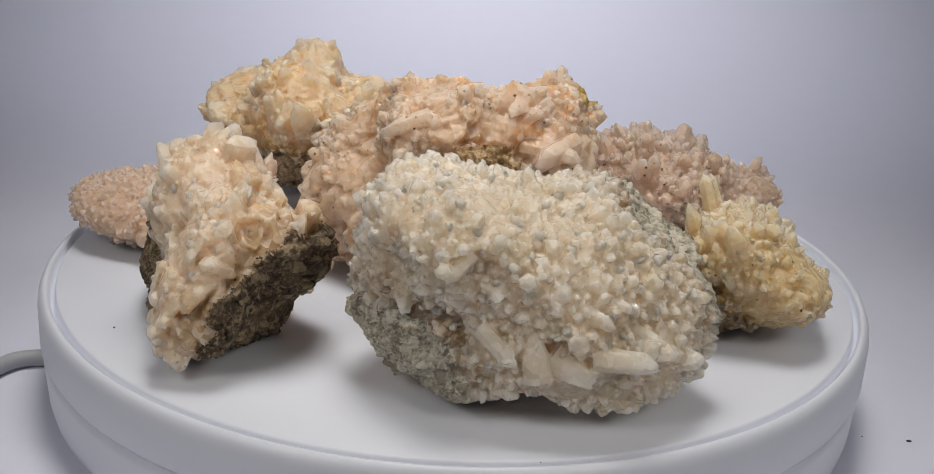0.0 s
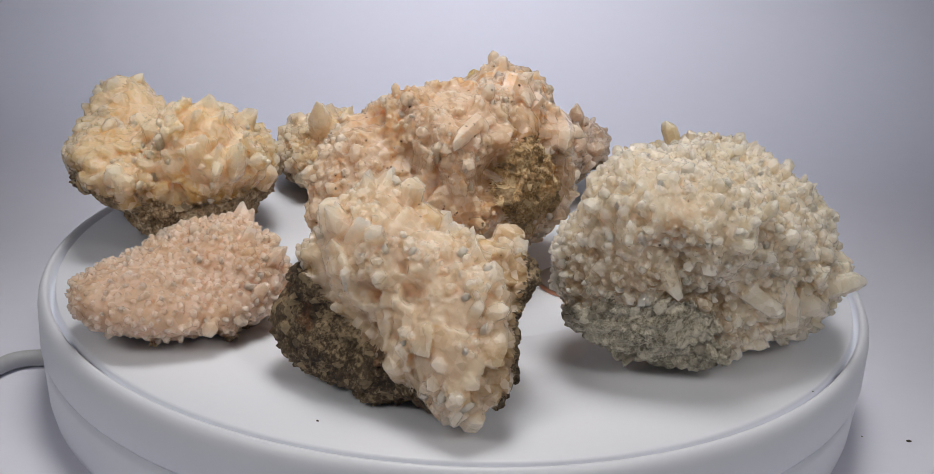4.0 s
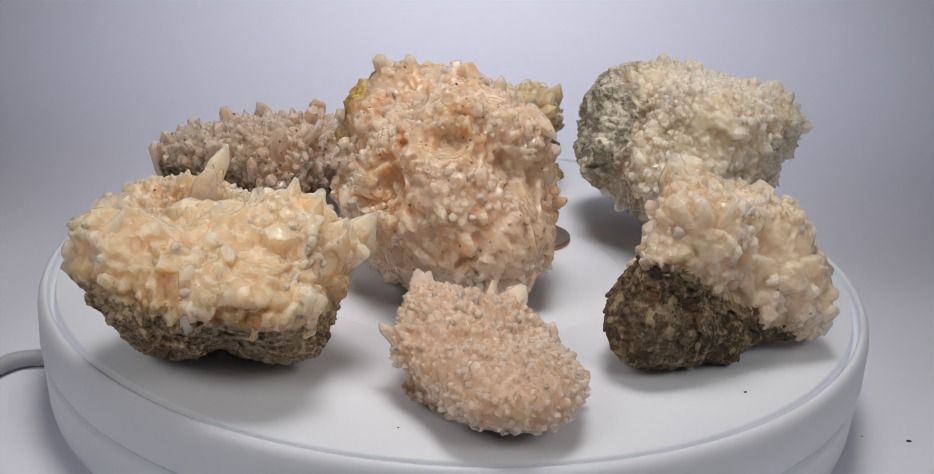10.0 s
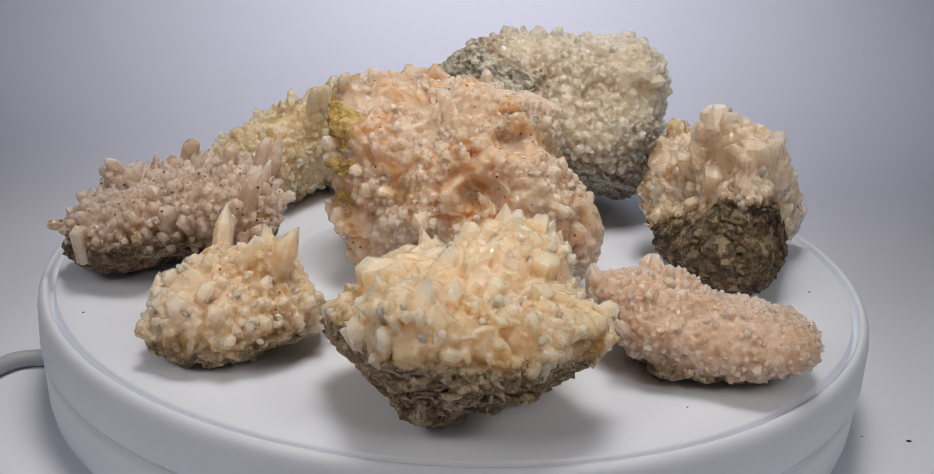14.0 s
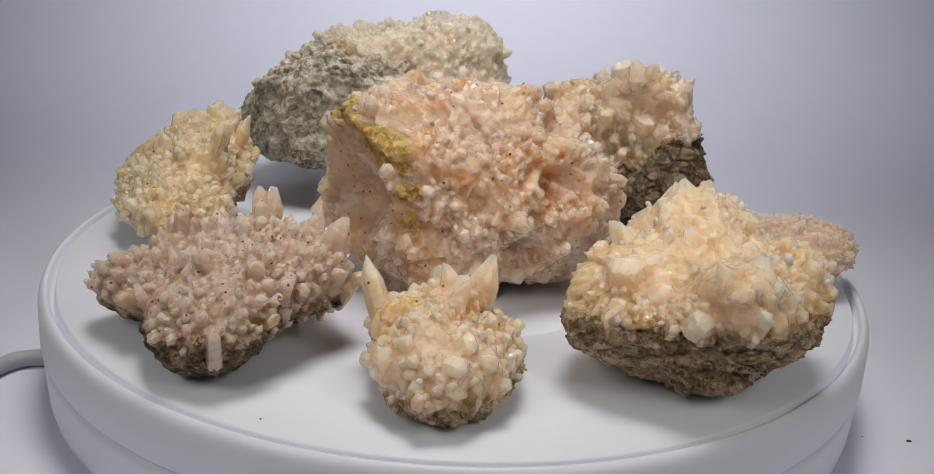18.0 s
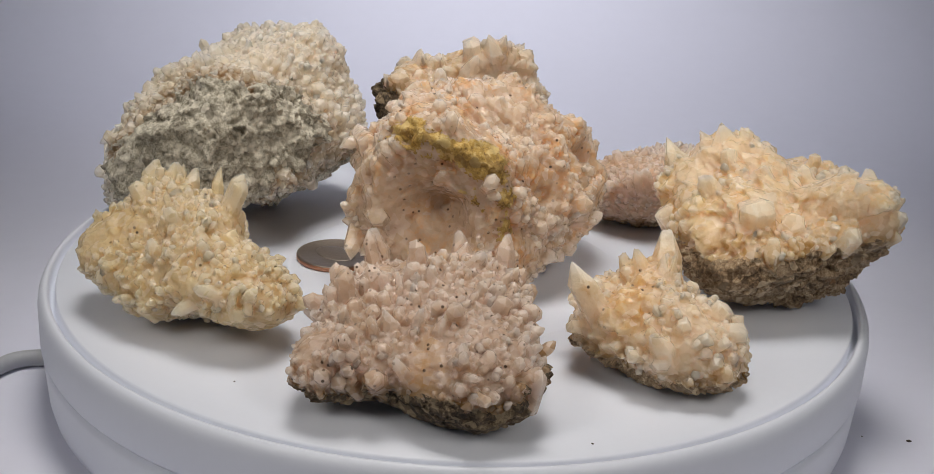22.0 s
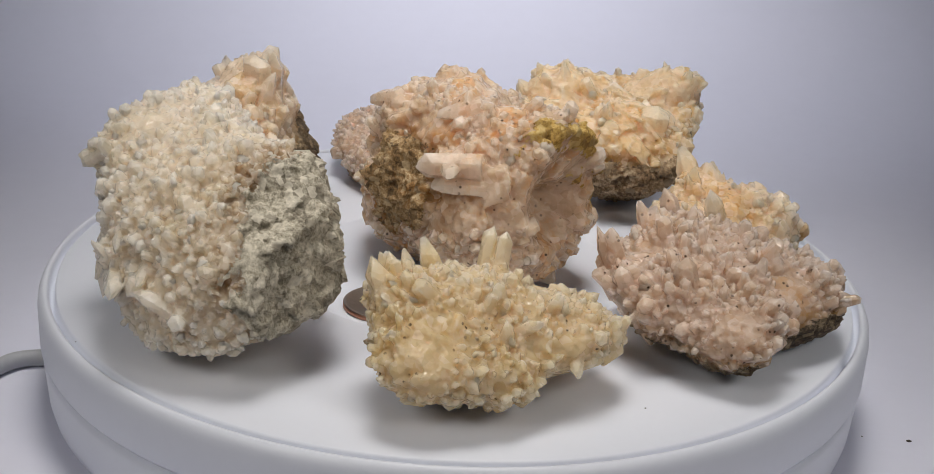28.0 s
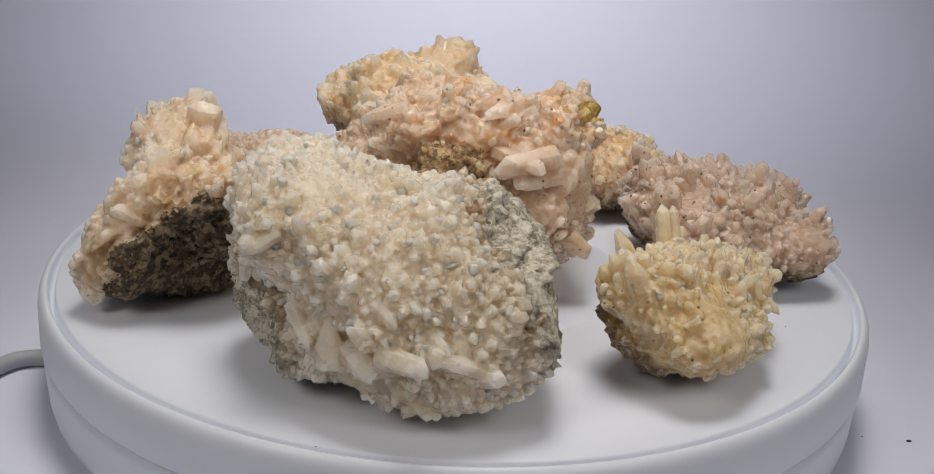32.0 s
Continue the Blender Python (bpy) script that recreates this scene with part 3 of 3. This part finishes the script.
THINGS.append(specimen(
    "quartz_cluster", "cream-yellow bladed quartz on a rough brown base", (-56, 82, 22), (1, 1, 0.8), [
        21.1, 13.5, 14, 24.9, 31.8, 23.8, 21.3, 21, 53.5, 24.7, 29.1, 18.6, 51.2, 26, 28.4, 15.5, 37.3, 30.6,
        33.9, 42.1, 25.9, 48.5, 24.4, 28.5, 32.8, 39.9, 40.7, 30.7, 29.1, 42.7, 29.7, 35.5, 47.7, 24.3, 37.8, 34.4,
        36.9, 30.3, 27.3, 40.7, 24.1, 25.7, 36.2, 28, 47.4, 35.3, 22.8, 35.9, 25.7, 24.5, 39.3, 22.6, 38.5, 13.6,
        21.6, 37.9, 19.5, 25.6, 41.4, 28.3, 31.6, 24, 25.7, 31.5, 22.1, 31.5, 14.3, 25.8, 29, 21.3, 29.4, 20.7],
    [], CREAM_QUARTZ, BROWN_HOST,
    [(5.0, 4.5, 7.0, 2.1, 0.66, 0.12, 0.7), (11.0, 10.0, 17.0, 2.0, 0.76, -0.1, 0.7), (3.5, 4.0, 8.0, 1.7, 0.72, 0.12, 0.9), (1.9, 2.2, 4.0, 1.8, 0.64, 0.2, 0.8)],
    [(-50.7, 56.8, 48, 0.26, -0.22, 0.94, 13, 11.1),
     (-59.4, 52.1, 46.4, -0.04, -0.36, 0.93, 13, 6.7),
     (-61.5, 45.3, 40.4, -0.12, -0.55, 0.83, 13, 8.7),
     (-48.9, 105.6, 43.9, 0.39, -0.08, 0.92, 11.4, 8),
     (-32.2, 65, 39.6, 0.4, -0.09, 0.91, 13, 8.5),
     (-48.4, 76.9, 40.6, 0.51, 0.41, 0.76, 13, 10.2),
     (-51.4, 50.4, 45.4, 0.2, -0.43, 0.88, 13, 6),
     (-60, 101.9, 44.4, -0.22, -0.2, 0.95, 12.4, 8.2),
     (-57.5, 43, 37.8, -0.06, -0.29, 0.95, 13, 8.1),
     (-63.7, 46.6, 38.3, -0.25, -0.19, 0.95, 13, 7.4),
     (-35, 63.6, 37.5, 0.32, 0.04, 0.95, 13, 9.3),
     (-54.5, 37, 39.4, -0.24, -0.57, 0.79, 13, 9.5)],
    planes=[(110, 0.13, 24.5)], overhang=0.0, lift=0.7, detail=7, seed=14, inset=1.2, chunk=9.0, chunky=1.3))
THINGS.append(specimen(
    "quartz_cluster", "large orange-stained quartz cluster at the platter's middle", (-2, 3, 28), (1, 1, 1), [
        33, 36.6, 28.2, 29, 25.2, 36.2, 34.1, 20.5, 33.2, 31.6, 44.7, 41.3, 26.5, 29.5, 38.6, 59.2, 38.9, 32.4,
        39.7, 20.2, 41.9, 31.8, 40.3, 51.9, 29.6, 29.7, 27, 42.9, 46.5, 35.1, 34.8, 44.9, 32.2, 23.1, 32.4, 48.6,
        23.7, 30.6, 39.1, 40.5, 54.8, 42.7, 28.3, 43.6, 49.8, 40.1, 32.7, 31.6, 47, 43, 32, 33, 42.8, 48.2,
        43.2, 28.2, 44.2, 42.1, 38.7, 35.7, 29.9, 38.9, 34.8, 28.2, 27.2, 34.5, 33.5, 31.9, 28.2, 29, 29.3, 28.2],
    [(-74, 8, 30)], ORANGE_QUARTZ, OCHRE_HOST,
    [(5.0, 4.5, 7.0, 2.1, 0.66, 0.12, 0.7), (9.0, 9.0, 15.0, 2.4, 0.7, 0.0, 1.0), (3.0, 4.0, 8.0, 2.0, 0.7, 0.08, 0.9), (1.9, 2.2, 4.0, 1.8, 0.62, 0.05, 0.8)],
    [(-24.0, -22.7, 50.6, -0.92, -0.3, -0.24, 15.4, 5.7),
     (7.0, -11.5, 51.5, -0.69, -0.42, -0.59, 16.2, 7.8),
     (17.5, -8.8, 49.5, -0.73, -0.45, -0.51, 13.4, 7.0),
     (35.6, -17.5, 43.3, 0.97, -0.23, -0.11, 18.0, 6.0),
     (14.5, -14.9, 55.6, -0.38, -0.89, -0.27, 14.0, 6.7),
     (24.6, -15.6, 45.2, -0.41, -0.84, -0.36, 20.5, 5.7),
     (23.1, -24.2, 43.0, -0.57, -0.82, -0.08, 23.9, 7.5),
     (27.9, -20.5, 38.4, -0.54, -0.84, -0.05, 18.2, 5.8),
     (30.7, -11.2, 32.0, -0.6, -0.74, 0.3, 16.6, 5.4),
     (32.2, -15.5, 23.6, -0.46, -0.85, -0.24, 19.0, 5.7),
     (-22.9, -5.9, 43.8, -0.64, 0.68, -0.36, 23.3, 6.4),
     (-10.9, -12.3, 39.1, -0.56, 0.8, 0.21, 15.6, 4.8)],
    extra_caps=[(12, 34, 8), (28, 31, 9), (42, 24, 9), (52, 12, 8), (55, 0, 6)], bare=[(24, 6, 24), (-104, 22, 12)], dents=[(24, 8, 24, 12), (-104, 22, 17, 10), (132, 12, 13, 8), (112, -22, 14, 7), (160, 40, 12, 6)], detail=7, settle=2.4, seed=15, inset=1.9, chunk=8.0, chunky=1.25))
THINGS.append(specimen(
    "quartz_cluster", "small cream quartz cluster with two tall points", (17, 79, 15), (1, 1, 0.8), [
        14.4, 18.2, 13.9, 18.6, 18.1, 14.5, 24.8, 17.4, 13.3, 15.3, 18.1, 20.6, 20.4, 12.4, 18.4, 14.5, 19.3, 16.5,
        17.3, 15.8, 18.5, 19.9, 16.5, 17, 15.7, 25.8, 19.1, 18.4, 19.4, 22.1, 23.8, 18.3, 18.7, 28.1, 20.3, 22.8,
        17, 19.7, 33.6, 19.6, 28.8, 27.4, 20.5, 28.6, 17.3, 26, 39.1, 20.6, 25.9, 22.2, 20.7, 33.1, 19, 28.3,
        28.3, 19.6, 23.7, 18.2, 22, 28.9, 20.4, 21.3, 20.5, 18.4, 23.9, 18.4, 19.6, 21.6, 18.3, 19.4, 18.7, 18.2],
    [], BUFF_QUARTZ, BROWN_HOST,
    [(5.0, 4.5, 7.0, 2.1, 0.64, -0.05, 0.7), (6.0, 8.0, 13.0, 2.1, 0.7, -0.1, 0.6), (2.6, 3.5, 6.0, 1.9, 0.66, -0.1, 0.6), (1.8, 2.0, 3.5, 1.8, 0.6, 0.0, 0.6)],
    [(33.6, 66.5, 30.5, 0.28, -0.44, 0.85, 23, 6.7),
     (2, 74.1, 33.6, -0.27, -0.28, 0.92, 22, 7.6),
     (10, 80.5, 30.7, -0.17, -0.05, 0.98, 21.7, 9.9),
     (14.2, 69.6, 29, 0.02, -0.39, 0.92, 14.1, 5.2),
     (32.5, 94.3, 18.4, 0.42, -0.12, 0.9, 10.9, 6.7),
     (13.3, 72.7, 31, 0.36, -0.13, 0.93, 18.1, 7.3),
     (7.5, 80.9, 30.4, -0.2, -0.03, 0.98, 21, 9.3)],
    planes=[(0, 0, 7.0)], fat_points=1.25, overhang=-0.2, inset=2.4, lift=0.5, seed=16))
THINGS.append(specimen(
    "quartz_plate", "lilac-grey three-armed plate of pointed quartz", (74, 40, 14), (1, 1, 0.6), [
        22.3, 27.1, 20.1, 28, 27.5, 26.1, 34.9, 19, 25.3, 42.8, 25.2, 33.4, 30.2, 24.5, 50.4, 22.2, 32.8, 40.9,
        22.6, 33.9, 26.5, 22.9, 44.2, 39.4, 30.5, 53.2, 19.6, 41.5, 25.3, 23.4, 35, 34.8, 29.4, 47.4, 21.4, 45.1,
        28.5, 23.9, 47.4, 22.1, 32, 25, 24, 26.4, 35.8, 22.5, 53.2, 18.6, 31.8, 21.9, 21.3, 29.6, 28.8, 22.2,
        32.2, 19.6, 21.8, 29.3, 19.6, 36.5, 14.7, 21.3, 16.5, 16.9, 20.4, 20.1, 17.5, 19.4, 15.5, 16.9, 15.3, 15.6],
    [], LILAC_QUARTZ, DARK_HOST,
    [(5.0, 5.5, 9.0, 2.3, 0.62, -0.05, 0.6), (9.0, 11.0, 16.0, 2.7, 0.57, -0.1, 0.8), (3.6, 6.0, 11.0, 2.5, 0.62, -0.2, 0.7), (2.0, 3.0, 5.0, 2.0, 0.58, -0.4, 0.7)],
    [(83.1, 48.4, 26.2, 0.05, -0.12, 0.99, 17.7, 5.4),
     (43, 37.5, 33.8, -0.23, -0.3, 0.93, 22.5, 6.4),
     (60, 19.3, 32.8, 0.01, -0.37, 0.93, 13.2, 5),
     (82.9, 71.8, 24.6, 0.29, -0.15, 0.95, 15.4, 4.4),
     (71.5, 87.6, 19.9, 0.01, 0.26, 0.97, 12.5, 4.3),
     (92.2, 60, 19.7, 0.56, -0.14, 0.82, 11.9, 3.8),
     (79.5, 56.2, 28.1, -0.08, 0.17, 0.98, 15.9, 4.3),
     (55.8, 18.2, 32.3, -0.23, -0.3, 0.93, 16.6, 6.9),
     (45.1, 40.5, 32.1, -0.45, 0.09, 0.89, 17.5, 7.2),
     (37.6, 48.8, 34.1, -0.31, -0.17, 0.94, 16.9, 6.3),
     (81.7, 18.3, 16.1, 0.39, -0.87, 0.3, 14.5, 3.8),
     (77.8, 62.7, 28, 0.06, 0.28, 0.96, 15.8, 5)],
    planes=[(115, 0.1, 11.0)], overhang=-0.25, inset=3.2, lift=0.5, seed=17))
THINGS.append(specimen(
    "quartz_cluster", "small honey-yellow knobbly quartz cluster of two lobes", (82, -28, 18), (1, 1, 0.8), [
        21, 23, 18.9, 23, 22.5, 18.6, 21.7, 21.9, 30.1, 26.8, 15.7, 28.3, 22.9, 23.9, 20.9, 17.8, 37.4, 18.7,
        13.3, 25.3, 22.2, 26.8, 17.7, 14.3, 33.7, 29, 26.5, 20, 22.1, 28, 17.6, 19.2, 28.2, 45.5, 42.9, 14.1,
        20.6, 26.7, 44.9, 29.6, 18.9, 33.3, 29.5, 18.9, 27.4, 22.8, 48.4, 34.2, 14.6, 21.3, 26.6, 32.5, 26.2, 19.5,
        19.8, 26.8, 21, 28.1, 24.7, 32.3, 20.9, 20.6, 23.5, 24.3, 25.6, 24.2, 25.1, 21.9, 22.8, 22.7, 23.9, 23.1],
    [(-135, -38, 38)], YELLOW_QUARTZ, BROWN_HOST,
    [(5.0, 4.5, 7.5, 2.2, 0.64, -0.05, 0.7), (8.0, 8.0, 12.0, 2.5, 0.62, 0.0, 0.8), (2.8, 4.5, 9.0, 2.2, 0.64, -0.2, 0.8), (1.9, 2.5, 4.0, 1.9, 0.6, -0.2, 0.7)],
    [(89.2, -26.6, 33.7, 0.16, -0.27, 0.95, 11, 4.7),
     (96, -26.7, 26.2, 0.28, -0.24, 0.93, 7.9, 5.3),
     (63.6, -35.9, 37.1, -0.3, -0.22, 0.93, 11.5, 6.3),
     (73.9, -53.1, 37.2, -0.2, -0.3, 0.93, 17.5, 7.4),
     (69.6, -47.9, 36.7, -0.3, -0.18, 0.94, 11.9, 6.7),
     (101.9, -9.4, 13.2, 0.83, -0.43, -0.35, 14.2, 4),
     (99.9, -2.7, 21.5, 0.73, -0.48, 0.48, 16.4, 3.8),
     (97.3, -18, 26.2, 0.57, 0.57, 0.59, 18, 4.1),
     (69.2, -19.7, 40.4, -0.28, 0.26, 0.92, 13.7, 4.5),
     (66.8, -47.9, 35.5, -0.37, 0.04, 0.93, 10.5, 4.5),
     (67, -42.3, 36, -0.42, -0.09, 0.9, 9.9, 4.5),
     (71.7, -16.9, 39.6, -0.29, 0.25, 0.93, 17.5, 4.9)],
    inset=3.0, lift=0.5, seed=18))


def build_coin():
    coin = tagged(new("coin"), "worn silvery coin with a copper edge lying on the platter", "coin", "specimens on the turntable")
    coin.location = (21.7 * MM, -30.7 * MM, 0)
    part("edge", lathe([(0, 0.02), (11.8, 0.02), (12.13, 0.3), (12.13, 1.35), (12.0, 1.40), (0, 1.40)], 96), COIN_EDGE, coin, "reeded copper edge")
    face = part("face", lathe([(0, 1.40), (12.02, 1.40), (12.05, 1.62), (11.75, 1.75), (11.2, 1.74), (10.9, 1.58), (0, 1.58)], 96), COIN_FACE, coin)
    bm = bmesh.new()
    bmesh.ops.create_icosphere(bm, subdivisions=3, radius=1.0, matrix=Matrix.Translation((0, 0, 1.56 * MM)) @ Matrix.Diagonal((5.2 * MM, 7.2 * MM, 0.35 * MM, 1)))
    for f in bm.faces:
        f.smooth = True
    part("relief", bm, COIN_FACE, face)
    return coin


THINGS.append(build_coin())


# ---------------------------------------------------------------- turning
def motions():
    times = [k * 0.5 for k in range(int(SECONDS * 2) + 1)]
    for thing in THINGS:
        at = thing.location.copy()
        walk(thing, [(t, Matrix.Rotation(SPIN * t, 4, "Z") @ Matrix.Translation(at)) for t in times])
    walk(platter, [(t, Matrix.Rotation(SPIN * t, 4, "Z")) for t in times])


motions()
